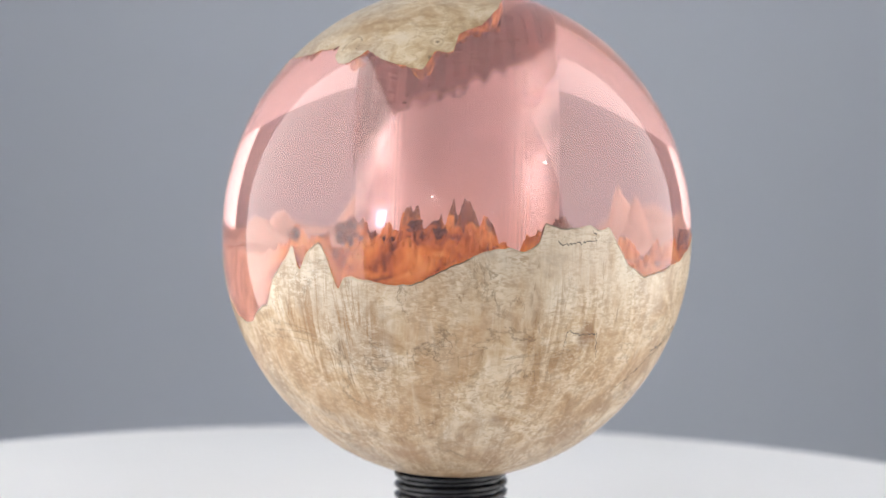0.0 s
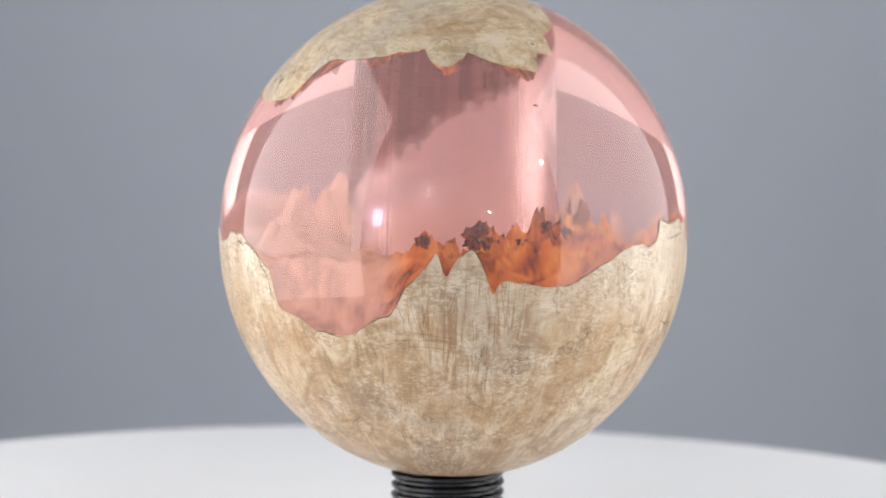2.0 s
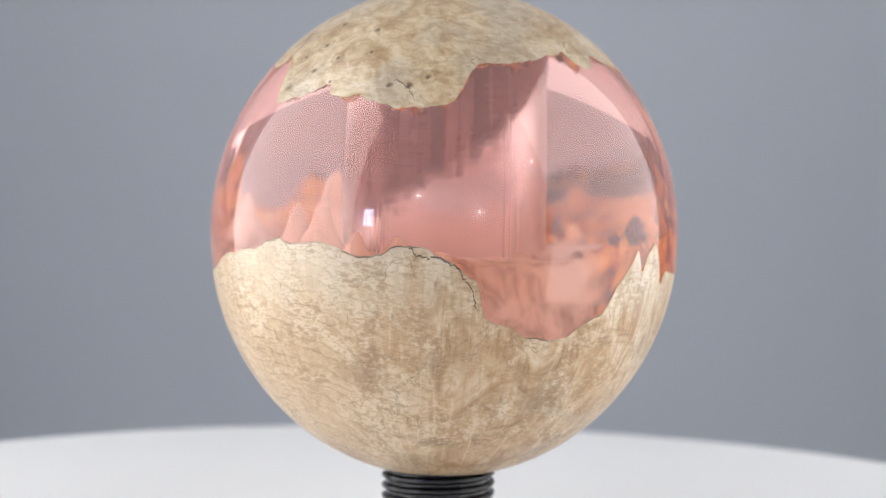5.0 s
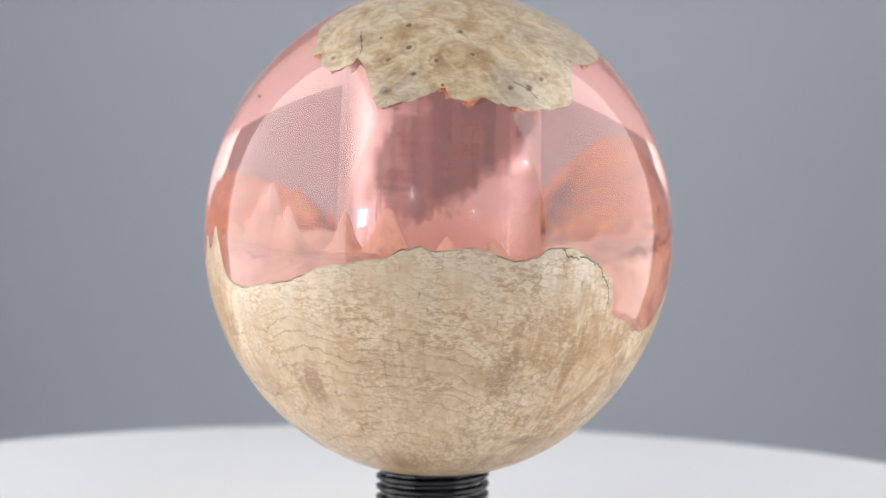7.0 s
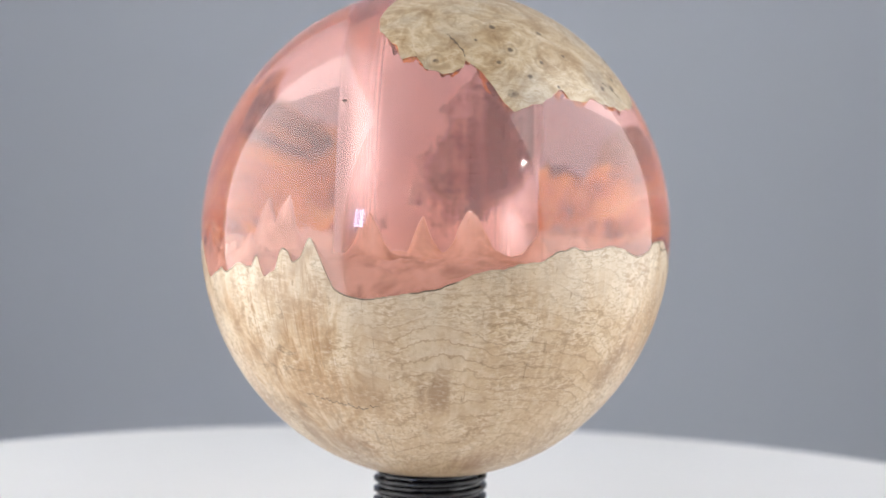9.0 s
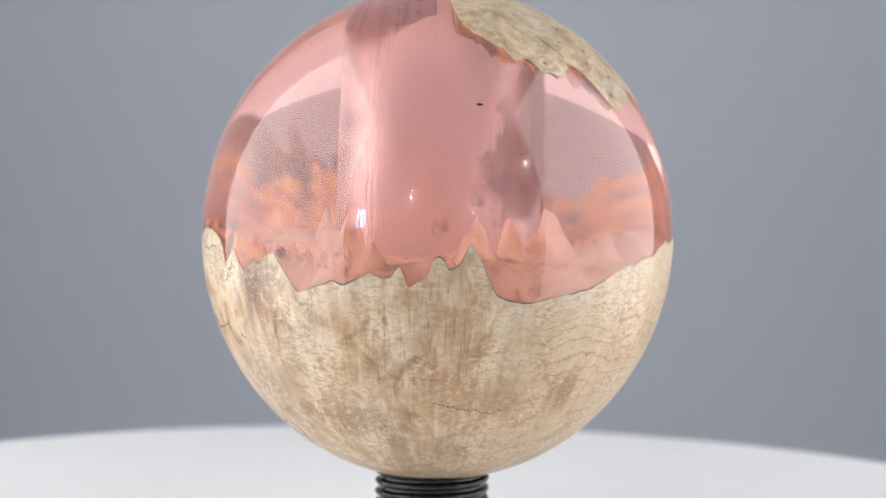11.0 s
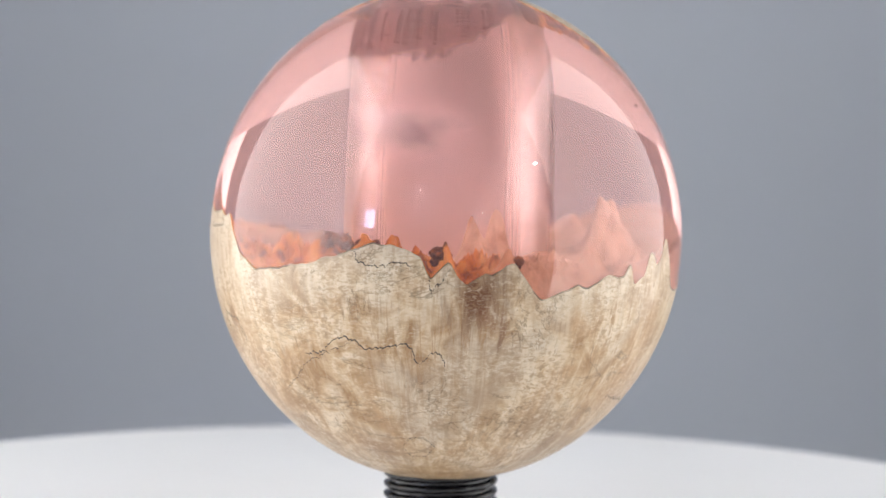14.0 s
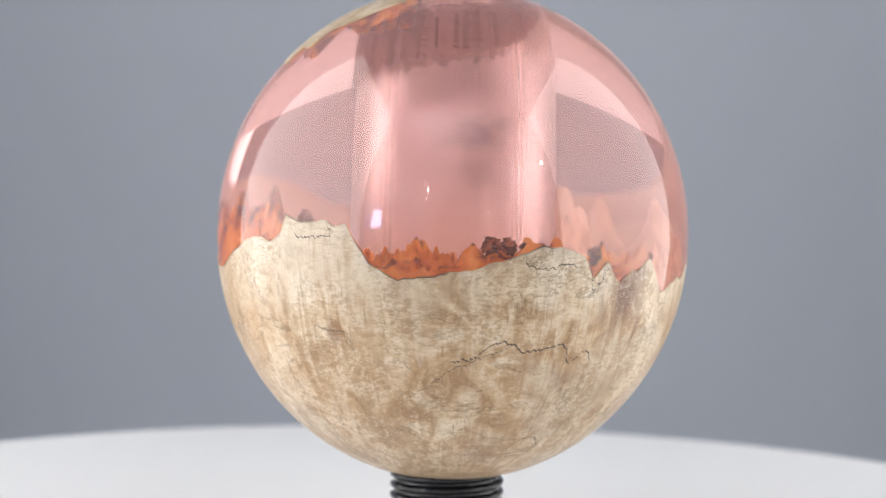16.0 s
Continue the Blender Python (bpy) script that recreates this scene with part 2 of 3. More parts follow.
def pink_resin():
    """Clear cast resin, polished outside, with a trace of milk in it."""
    n = Nodes("pink_resin")
    haze = n.tree.nodes.new("ShaderNodeBsdfDiffuse")
    haze.inputs["Color"].default_value = (1.0, 0.56, 0.515, 1)
    n.set(Base_Color=(1.0, 0.605, 0.575), Roughness=0.0, Transmission_Weight=1.0, IOR=1.54, Specular_IOR_Level=1.0)
    mix = n.tree.nodes.new("ShaderNodeMixShader")
    height = n.tree.nodes.new("ShaderNodeSeparateXYZ")
    n.put(height.inputs[0], n.coord)
    n.put(mix.inputs[0], n.ramp(n.math("MULTIPLY", height.outputs["Z"], 40.0), [(0.0, 0.09), (0.4, 0.19)]))
    n.tree.links.new(n.bsdf.outputs[0], mix.inputs[1])
    n.tree.links.new(haze.outputs[0], mix.inputs[2])
    n.tree.links.new(mix.outputs[0], n.tree.nodes["Material Output"].inputs[0])
    return n.mat


# chalky smears on the wall of the bore: longitude, height, size in millimetres, strength, grey
SMEARS = [(336, 22, 15.0, 0.9, 0.9), (345, 21, 10.0, 0.85, 0.12), (318, 22, 12.0, 0.6, 0.9), (180, 8, 13.0, 0.7, 0.7), (205, 10, 11.0, 0.6, 0.5),
          (168, 14, 8.0, 0.45, 0.85), (160, 24, 7.0, 0.35, 0.85)]


def drilled_resin():
    """The frosted wall of the bore: rings and drag lines of the drill, smeared with dust in places."""
    n = Nodes("drilled_resin")
    turned = n.noise(n.scaled((40, 40, 2000)), 1, 3, 0.55)
    drag = n.noise(n.scaled((1300, 1300, 10)), 1, 3, 0.65)
    marks = n.math("MULTIPLY", n.math("ADD", turned, drag), 0.5)
    n.bump(n.math("ADD", n.math("MULTIPLY", turned, 0.4), drag), 0.3, 0.0004)
    colour = n.ramp(marks, [(0.36, (0.72, 0.50, 0.52)), (0.52, (0.93, 0.76, 0.78))])
    amount = 0.06
    soft = n.math("MULTIPLY", n.math("SUBTRACT", n.noise(n.scaled((110, 110, 260)), 1, 4, 0.6), 0.5), 1.2)
    for lon, z, size, deep, grey in SMEARS:
        d = n.tree.nodes.new("ShaderNodeVectorMath")
        d.operation = "DISTANCE"
        n.put(d.inputs[0], n.scaled((1, 1, 2)))
        d.inputs[1].default_value = (BORE * math.cos(radians(lon)), BORE * math.sin(radians(lon)), 0.002 * z)
        far = n.math("ADD", n.math("MULTIPLY", d.outputs["Value"], 1000.0 / size), soft)
        cover = n.ramp(far, [(0.3, deep), (1.3, 0.0)])
        colour = n.mix(cover, colour, (grey, grey * 0.98, grey))
        amount = n.math("MAXIMUM", amount, cover)
    haze = n.tree.nodes.new("ShaderNodeBsdfDiffuse")
    n.put(haze.inputs["Color"], colour)
    n.set(Base_Color=(1.0, 0.86, 0.86), Roughness=0.42, Transmission_Weight=1.0, IOR=1.5)
    mix = n.tree.nodes.new("ShaderNodeMixShader")
    n.put(mix.inputs[0], amount)
    n.tree.links.new(n.bsdf.outputs[0], mix.inputs[1])
    n.tree.links.new(haze.outputs[0], mix.inputs[2])
    n.tree.links.new(mix.outputs[0], n.tree.nodes["Material Output"].inputs[0])
    return n.mat


def bored_wood():
    """Dark wood that the drill cut through: tool marks round it and down it, thin enough to let some light by."""
    n = Nodes("bored_wood")
    turned = n.noise(n.scaled((60, 60, 1500)), 1, 3, 0.6)
    drag = n.noise(n.scaled((520, 520, 18)), 1, 3, 0.6)
    marks = n.math("ADD", n.math("MULTIPLY", turned, 0.35), n.math("MULTIPLY", drag, 0.65))
    n.set(Base_Color=n.ramp(marks, [(0.36, (0.03, 0.007, 0.006)), (0.5, (0.10, 0.024, 0.022)), (0.64, (0.30, 0.09, 0.085))]), Roughness=0.6)
    clear = n.tree.nodes.new("ShaderNodeBsdfTransparent")
    mix = n.tree.nodes.new("ShaderNodeMixShader")
    worn = n.noise(n.coord, 190, 5, 0.7)
    cover = n.tree.nodes.new("ShaderNodeAttribute")
    cover.attribute_name = "cover"
    worn = n.math("SUBTRACT", n.math("ADD", worn, n.math("MULTIPLY", cover.outputs["Fac"], 0.65)), 0.36)
    n.put(mix.inputs[0], n.math("MULTIPLY", n.ramp(marks, [(0.44, 1.0), (0.64, 0.5)]), n.ramp(worn, [(0.22, 0.0), (0.70, 0.9)])))
    n.tree.links.new(clear.outputs[0], mix.inputs[1])
    n.tree.links.new(n.bsdf.outputs[0], mix.inputs[2])
    n.tree.links.new(mix.outputs[0], n.tree.nodes["Material Output"].inputs[0])
    return n.mat


def bark_lump():
    n = Nodes("dark_bark")
    crumb = n.noise(n.coord, 620, 6, 0.7, 0.6)
    n.bump(crumb, 0.6, 0.0006)
    return n.set(Base_Color=n.ramp(crumb, [(0.38, (0.018, 0.008, 0.006)), (0.50, (0.09, 0.030, 0.012)), (0.62, (0.46, 0.17, 0.045))]), Roughness=0.7)


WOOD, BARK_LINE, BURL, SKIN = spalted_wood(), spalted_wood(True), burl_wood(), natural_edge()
RESIN, RESIN_BORE = pink_resin(), drilled_resin()
BARK = bark_lump()
BORED = bored_wood()
WHITE = plain("white_laminate", (0.86, 0.865, 0.875), 0.45, 0, 0.02, 18)
WALL = plain("grey_wall_paint", (0.475, 0.508, 0.575), 0.85, 0, 0.03, 3)
BLACK = plain("black_coated_steel", (0.008, 0.008, 0.010), 0.16, 0.0, 0.4, 90)
HOUSING = plain("black_fabric", (0.02, 0.02, 0.022), 0.8)
FLOOR = plain("grey_floor", (0.22, 0.22, 0.23), 0.7)
DIFFUSER = glow("lit_diffuser", (1.0, 0.99, 0.98), PANEL)
DIFFUSER_DIM = glow("dimmer_lit_diffuser", (1.0, 0.99, 0.98), PANEL * 0.8)
BULB = glow("lit_bulb", (1.0, 0.97, 0.92), 200.0)
DAYLIGHT = glow("daylight_pane", (0.50, 0.60, 1.0), 26.0)
SPALT = plain("spalt_black", (0.035, 0.026, 0.02), 0.5, 0, 0.3, 900)
DARK = plain("dark_inclusion", (0.04, 0.025, 0.02), 0.7)


# ---- mesh helpers ----
def part(name, bm, material, parent, label=""):
    me = bpy.data.meshes.new(name)
    bm.to_mesh(me)
    bm.free()
    me.materials.append(material)
    ob = new(name, me)
    ob.parent = parent
    return tagged(ob, label)


def sheet_mesh(name, grid, slots, materials, parent, label="", closed=True, sharp=35):
    """A mesh from rows of rings: grid[row][column] is a place, slots[row] the material between that row and the next."""
    rows, cols = len(grid), len(grid[0])
    verts = [v for ring in grid for v in ring]
    faces, index = [], []
    for i in range(rows if closed else rows - 1):
        for j in range(cols):
            a, b = i * cols, ((i + 1) % rows) * cols
            k = (j + 1) % cols
            faces.append((a + j, a + k, b + k, b + j))
            index.append(slots[i])
    me = bpy.data.meshes.new(name)
    me.from_pydata(verts, [], faces)
    for m in materials:
        me.materials.append(m)
    me.polygons.foreach_set("material_index", index)
    me.polygons.foreach_set("use_smooth", [True] * len(faces))
    me.set_sharp_from_angle(angle=radians(sharp))
    ob = new(name, me)
    ob.parent = parent
    return tagged(ob, label)


def lathe(name, profile, material, parent, n=96, label="", sharp=35):
    """A turned solid from (radius, height) pairs, closed at both ends by small caps."""
    bm = bmesh.new()
    rings = [[bm.verts.new((r * math.cos(a), r * math.sin(a), z)) for a in (math.tau * j / n for j in range(n))] for r, z in profile]
    for low, high in zip(rings, rings[1:]):
        for j in range(n):
            f = bm.faces.new((low[j], low[(j + 1) % n], high[(j + 1) % n], high[j]))
            f.smooth = True
    bm.faces.new(rings[0][::-1])
    bm.faces.new(rings[-1])
    ob = part(name, bm, material, parent, label)
    ob.data.set_sharp_from_angle(angle=radians(sharp))
    return ob


def box(name, size, at, material, parent, bevel=0.0, label=""):
    bm = bmesh.new()
    bmesh.ops.create_cube(bm, size=1.0)
    for v in bm.verts:
        v.co = Vector((v.co[i] * size[i] + at[i] for i in range(3)))
    if bevel:
        bmesh.ops.bevel(bm, geom=bm.edges[:], offset=bevel, segments=2, affect="EDGES")
    return part(name, bm, material, parent, label)


# ---- the room ----
X0, X1, Y0, Y1, Z0, Z1 = -2.2, 2.2, -2.7, 0.85, -0.75, 2.1
T = 0.12
tagged(box("wall_north", (X1 - X0 + 2 * T, T, Z1 - Z0), ((X0 + X1) / 2, Y1 + T / 2, (Z0 + Z1) / 2), WALL, None), "plain matt blue-grey wall behind the turntable", "wall", kind="structure")
tagged(box("wall_south", (X1 - X0 + 2 * T, T, Z1 - Z0), ((X0 + X1) / 2, Y0 - T / 2, (Z0 + Z1) / 2), WALL, None), "plain matt blue-grey wall with a small window", "wall", kind="structure")
tagged(box("wall_west", (T, Y1 - Y0, Z1 - Z0), (X0 - T / 2, (Y0 + Y1) / 2, (Z0 + Z1) / 2), WALL, None), "plain matt blue-grey side wall", "wall", kind="structure")
tagged(box("wall_east", (T, Y1 - Y0, Z1 - Z0), (X1 + T / 2, (Y0 + Y1) / 2, (Z0 + Z1) / 2), WALL, None), "plain matt blue-grey side wall", "wall", kind="structure")
tagged(box("floor", (X1 - X0 + 2 * T, Y1 - Y0 + 2 * T, T), ((X0 + X1) / 2, (Y0 + Y1) / 2, Z0 - T / 2), FLOOR, None), "plain grey floor of the studio", "floor", kind="structure")
tagged(box("ceiling", (X1 - X0 + 2 * T, Y1 - Y0 + 2 * T, T), ((X0 + X1) / 2, (Y0 + Y1) / 2, Z1 + T / 2), FLOOR, None), "plain grey ceiling of the studio", "ceiling", kind="structure")


# ---- soft panels, wall lamps and the window that shine in the resin ----
def soft_panel(side, y0, y1, z1, d=0.5):
    thing = tagged(new("softbox"), "tall lit softbox with black sides on a stand", "softbox", "softboxes beside the turntable")
    z0 = -0.22
    yc, zc, w, h = (y0 + y1) / 2, (z0 + z1) / 2, y1 - y0, z1 - z0
    box("diffuser", (0.006, w, h), (side * d, yc, zc), DIFFUSER if side < 0 else DIFFUSER_DIM, thing, 0.001, "glowing white diffuser cloth")
    box("backing", (0.02, w + 0.02, h + 0.02), (side * (d + 0.12), yc, zc), HOUSING, thing, 0.004)
    for k in (-1, 1):
        box("side_panel", (0.13, 0.008, h + 0.02), (side * (d + 0.055), yc + k * (w / 2 + 0.006), zc), HOUSING, thing, 0.002)
        box("end_panel", (0.13, w, 0.008), (side * (d + 0.055), yc, zc + k * (h / 2 + 0.006)), HOUSING, thing, 0.002)
    box("stand", (0.03, 0.03, z0 - Z0 + 0.1), (side * (d + 0.145), yc, (z0 + 0.1 + Z0) / 2), BLACK, thing, 0.006)
    return thing


soft_panel(-1, -0.535, 0.265, 0.93)
soft_panel(1, -0.415, 0.335, 0.86)


def wall_lamp(at, radius):
    """A small round lamp; its arm runs to the wall or ceiling behind it."""
    thing = tagged(new("wall_lamp"), "small round lit lamp on the wall", "lamp", "small lamps of the studio")
    x, y, z = at
    bm = bmesh.new()
    bmesh.ops.create_uvsphere(bm, u_segments=20, v_segments=12, radius=radius)
    bmesh.ops.translate(bm, verts=bm.verts, vec=at)
    for f in bm.faces:
        f.smooth = True
    part("bulb", bm, BULB, thing, "glowing bulb")
    return thing, x, y, z


for at, radius in (((-0.60, -2.60, 1.15), 0.020), ((-0.60, -2.60, 0.99), 0.028), ((0.78, -2.60, 0.69), 0.028), ((2.08, -1.88, 1.80), 0.050)):
    lamp, x, y, z = wall_lamp(at, radius)
    if x < 2:
        box("mount", (0.05, y - radius * 0.8 - Y0, 0.05), (x, (y - radius * 0.8 + Y0) / 2, z), HOUSING, lamp, 0.006)
    else:
        box("mount", (X1 - x - radius * 0.8, 0.05, 0.05), ((x + radius * 0.8 + X1) / 2, y, z), HOUSING, lamp, 0.006)

window = tagged(new("window_1"), "small daylit window with white bars", "window", kind="structure")
WX, WZ = -1.98, 0.56
box("pane", (0.36, 0.01, 0.42), (WX, Y0 + 0.012, WZ), DAYLIGHT, window, 0, "bright bluish daylight")
for dx, dz, sx, sz in ((-0.19, 0, 0.03, 0.48), (0.19, 0, 0.03, 0.48), (0, 0.225, 0.35, 0.03), (0, -0.225, 0.35, 0.03), (-0.05, 0, 0.03, 0.42), (0.02, 0.04, 0.11, 0.025)):
    box("window_bar", (sx, 0.03, sz), (WX + dx, Y0 + 0.03, WZ + dz), WHITE, window, 0.003)


# ---- the turntable ----
def turntable():
    thing = tagged(new("turntable"), "round white turntable with a smooth platter", "turntable")
    a, e = 0.208, 0.003
    lathe("platter", [(0.004, -0.014), (a - e, -0.014), (a, -0.014 + e), (a, -e), (a - 0.3 * e, -0.3 * e), (a - e, 0), (0.02, 0.0), (0.004, 0)], WHITE, thing, 192)
    lathe("base", [(0.004, Z0 + 0.70), (0.15, Z0 + 0.70), (0.155, -0.03), (0.14, -0.0145), (0.004, -0.0145)], WHITE, thing, 96)
    lathe("foot", [(0.004, Z0), (0.17, Z0), (0.17, Z0 + 0.02), (0.05, Z0 + 0.05), (0.05, Z0 + 0.698), (0.004, Z0 + 0.698)], BLACK, thing, 64)
    return thing


TABLE = turntable()


# ---- the ball of wood and resin ----
# the wavy edge of the wood, longitude and latitude in degrees
EDGE = [(-53, 5.1), (-47, -2.1), (-40, -5.3), (-23, -3.2), (-7, 1.6), (4, -0.6), (6, -4.7), (10, -2.7), (12, -6.0), (14, -6.6), (25, -2.6), (32, -9.6),
        (50, -4.9), (55, -6.6), (57, -2.3), (59, -6.8), (63, -6.1), (65, -1.2), (67, -1.4), (68, -3.9), (73, 1.5), (79, -8.6), (87, -10.6),
        (136, 1.1), (139, -0.1), (148, 1.2), (158, -1.5), (172, 1.4), (185, -7.5), (187, -13.7), (197, -19.1), (204, -20.2), (209, -19.5), (218, -14.3),
        (222, -8.0), (229, -0.5), (231, -5.3), (233, -1.0), (237, 0.6), (242, -9.0), (243, -6.3), (245, -5.7), (256, -7.9), (263, -6.9), (276, 0.4),
        (287, 0.5), (289, 2.1), (290, 5.4), (302, 5.8)]
# smaller bends of that edge: longitude, rise
FINE = [(-53, 0.4), (-45, -0.9), (1, 0.6), (5, -1.0), (11, 1.2), (14, -0.1), (18, 1.1), (20, -0.1), (23, 1.0), (30, -0.7), (41, 0.5), (44, -1.1), (55, 1.2),
        (59, -0.8), (64, 0.8), (71, -1.0), (72, 0.6), (75, 0.9), (82, -0.9), (87, -0.1), (103, -1.2), (112, 0.3), (128, -0.8), (131, 0.1), (163, -0.4),
        (165, 0.9), (172, -0.4), (180, 0.9), (185, 0.8), (186, -1.6), (193, 0.2), (215, 0.6), (220, -0.5), (222, 0.5), (227, -0.7), (229, 0.6),
        (232, -1.0), (239, 1.2), (242, -0.6), (266, 1.0), (276, 0.0), (282, 0.9), (285, -0.4), (290, 1.2), (294, -0.2), (302, 0.1), (304, -0.8)]
CAP_EDGE = [(70, 73.0), (73, 60.2), (78, 54.6), (87, 49.5), (90, 45.0), (95, 46.3), (98, 42.6), (104, 41.4), (110, 42.9), (111, 45.4), (116, 41.4), (121, 33.2),
            (123, 31.4), (136, 35.1), (141, 37.7), (142, 35.0), (145, 33.9), (152, 34.9), (158, 32.7), (167, 31.7), (176, 32.5), (179, 34.0), (184, 41.9),
            (187, 44.0), (205, 45.4), (221, 48.6), (223, 45.4), (227, 43.2), (231, 43.3), (236, 47.4), (249, 43.5), (258, 42.2), (261, 48.1), (267, 47.9),
            (269, 54.2), (278, 57.8), (291, 66.2), (303, 73.0)]
# spikes on the raw skin of the burl: longitude, share of the radius, height and width in millimetres
SPIKES = [(79, 0.57, 9, 3.2), (97, 0.44, 9.5, 2.4), (118, 0.44, 9.5, 3.6), (143, 0.52, 6, 2.4), (19, 0.50, 9, 2.2), (30, 0.47, 10, 2.4),
          (68, 0.80, 4, 2.0), (49, 0.86, 4.5, 2.0), (160, 0.55, 5, 3.0), (225, 0.84, 5, 2.8), (231, 0.80, 5, 2.4), (242, 0.74, 5.5, 3.4), (250, 0.72, 5, 2.2),
          (257, 0.74, 6.5, 3.0), (264, 0.72, 5, 2.0), (268, 0.68, 6, 1.9), (273, 0.71, 8, 2.6), (279, 0.76, 5.5, 2.6), (289, 0.88, 5.5, 2.4), (322, 0.74, 5.5, 3.0),
          (337, 0.90, 5, 2.4), (343, 0.92, 5, 2.2), (350, 0.93, 4.5, 2.0), (357, 0.93, 4, 1.8), (9, 0.95, 5, 1.8), (24, 0.94, 3.5, 1.4)]
# lumps of dark bark caught in the resin: longitude, share of the radius, height and size in millimetres
LUMPS = [(239, 0.77, 2.5, 2.6), (243, 0.79, 0.0, 2.4), (247, 0.80, -2.5, 2.4), (251, 0.78, 0.5, 1.7), (258, 0.76, 4.2, 1.9), (265, 0.75, 3.0, 1.5),
         (277, 0.76, 3.5, 1.1), (225, 0.86, 1.5, 1.5), (295, 0.95, 6.0, 1.9), (341, 0.93, 1.6, 1.9), (345, 0.94, 1.4, 1.8), (349, 0.94, 1.2, 1.1),
         (353, 0.95, 1.6, 0.9), (8, 0.95, -1.0, 2.1), (26, 0.96, -2.0, 1.2), (183, 0.90, -11.0, 1.8)]
MM = 0.001


def smooth(a, b, x):
    t = min(1.0, max(0.0, (x - a) / (b - a)))
    return t * t * (3 - 2 * t)


def along(knots, lon, wrap):
    xs = [k[0] for k in knots]
    ys = [k[1] for k in knots]
    if wrap:
        xs, ys = xs + [xs[0] + 360], ys + [ys[0]]
        lon = (lon - xs[0]) % 360 + xs[0]
    return float(np.interp(lon, xs, ys))


def uneven(lon, size, seed):
    a = radians(lon)
    return noise.fractal(Vector((math.cos(a) * size, math.sin(a) * size, seed)), 1.0, 2.0, 3)


def on_ball(lon, lat, grow=0.0):
    a, b = radians(lon), radians(lat)
    return Vector(((R + grow) * math.cos(b) * math.cos(a), (R + grow) * math.cos(b) * math.sin(a), (R + grow) * TALL * math.sin(b)))


def raw_skin(lon, r):
    """Height of the raw skin of the burl inside the ball."""
    p = Vector((r * math.cos(radians(lon)), r * math.sin(radians(lon)), 0))
    ridge = 0.0045 * math.exp(-((r / R - 0.76) / 0.15) ** 2) * smooth(236, 244, lon) * (1 - smooth(276, 288, lon))
    warm = smooth(205, 230, lon) if lon > 60 else 1 - smooth(30, 60, lon)
    crumbs = 0.0042 * max(0.0, noise.fractal(p * 420 + Vector((0, 0, 7)), 0.8, 2.1, 4)) * warm * smooth(0.5, 0.7, r / R)
    return -0.0036 + crumbs + ridge + 0.0022 * noise.fractal(p * 90, 1.0, 2.0, 4)


def spikes(lon, r):
    p = Vector((r * math.cos(radians(lon)), r * math.sin(radians(lon)), 0))
    z = 0.0
    for at, share, high, wide in SPIKES:
        q = Vector((share * R * math.cos(radians(at)), share * R * math.sin(radians(at)), 0))
        d = (p - q).length / (wide * MM)
        if d < 2.6:
            z += high * MM * math.exp(-d ** 1.9) * (1 + 0.3 * noise.noise(p * 600))
    return z


def wood_base(parent):
    n, outer, inner = 960, 70, 84
    hole = BORE - 0.0004
    low = -math.degrees(math.acos(hole / R))
    columns = []
    for j in range(n):
        lon = 360 * j / n
        top = sum(along(EDGE, lon + k, True) + along(FINE, lon + k, True) for k in (-0.4, 0, 0.4)) / 3 + 0.5 * uneven(lon, 14, 3.0)
        col = [on_ball(lon, low + (top - 0.32 - low) * i / (outer - 1)) for i in range(outer)] + [on_ball(lon, top)]
        a, rim = radians(lon), R * math.cos(radians(top))
        z_rim = col[-1].z
        for i in range(1, inner + 1):
            s = i / inner
            r = rim + (hole - rim) * s
            k = smooth(0.0, 0.22, s)
            col.append(Vector((r * math.cos(a), r * math.sin(a), z_rim + (raw_skin(lon, r) - z_rim) * k + spikes(lon, r) * smooth(0, 0.06, s))))
        end = col[-1].z
        for i in range(1, 5):
            col.append(Vector((hole * math.cos(a), hole * math.sin(a), end + (col[0].z - end) * i / 5)))
        columns.append(col)
    grid = [list(ring) for ring in zip(*columns)]
    slots = [0] * (outer - 1) + [2] + [1] * inner + [1] * 5
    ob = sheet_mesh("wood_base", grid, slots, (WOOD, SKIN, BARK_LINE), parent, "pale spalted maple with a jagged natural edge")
    tips = [[0.0] * n for _ in grid]
    for j in range(n):
        lon = 360 * j / n
        for i in range(outer + 1, outer + 1 + inner):
            p = grid[i][j]
            tips[i][j] = spikes(lon, math.hypot(p.x, p.y)) / 0.0065
    ob.data.attributes.new("tip", "FLOAT", "POINT").data.foreach_set("value", [v for ring in tips for v in ring])
    return ob


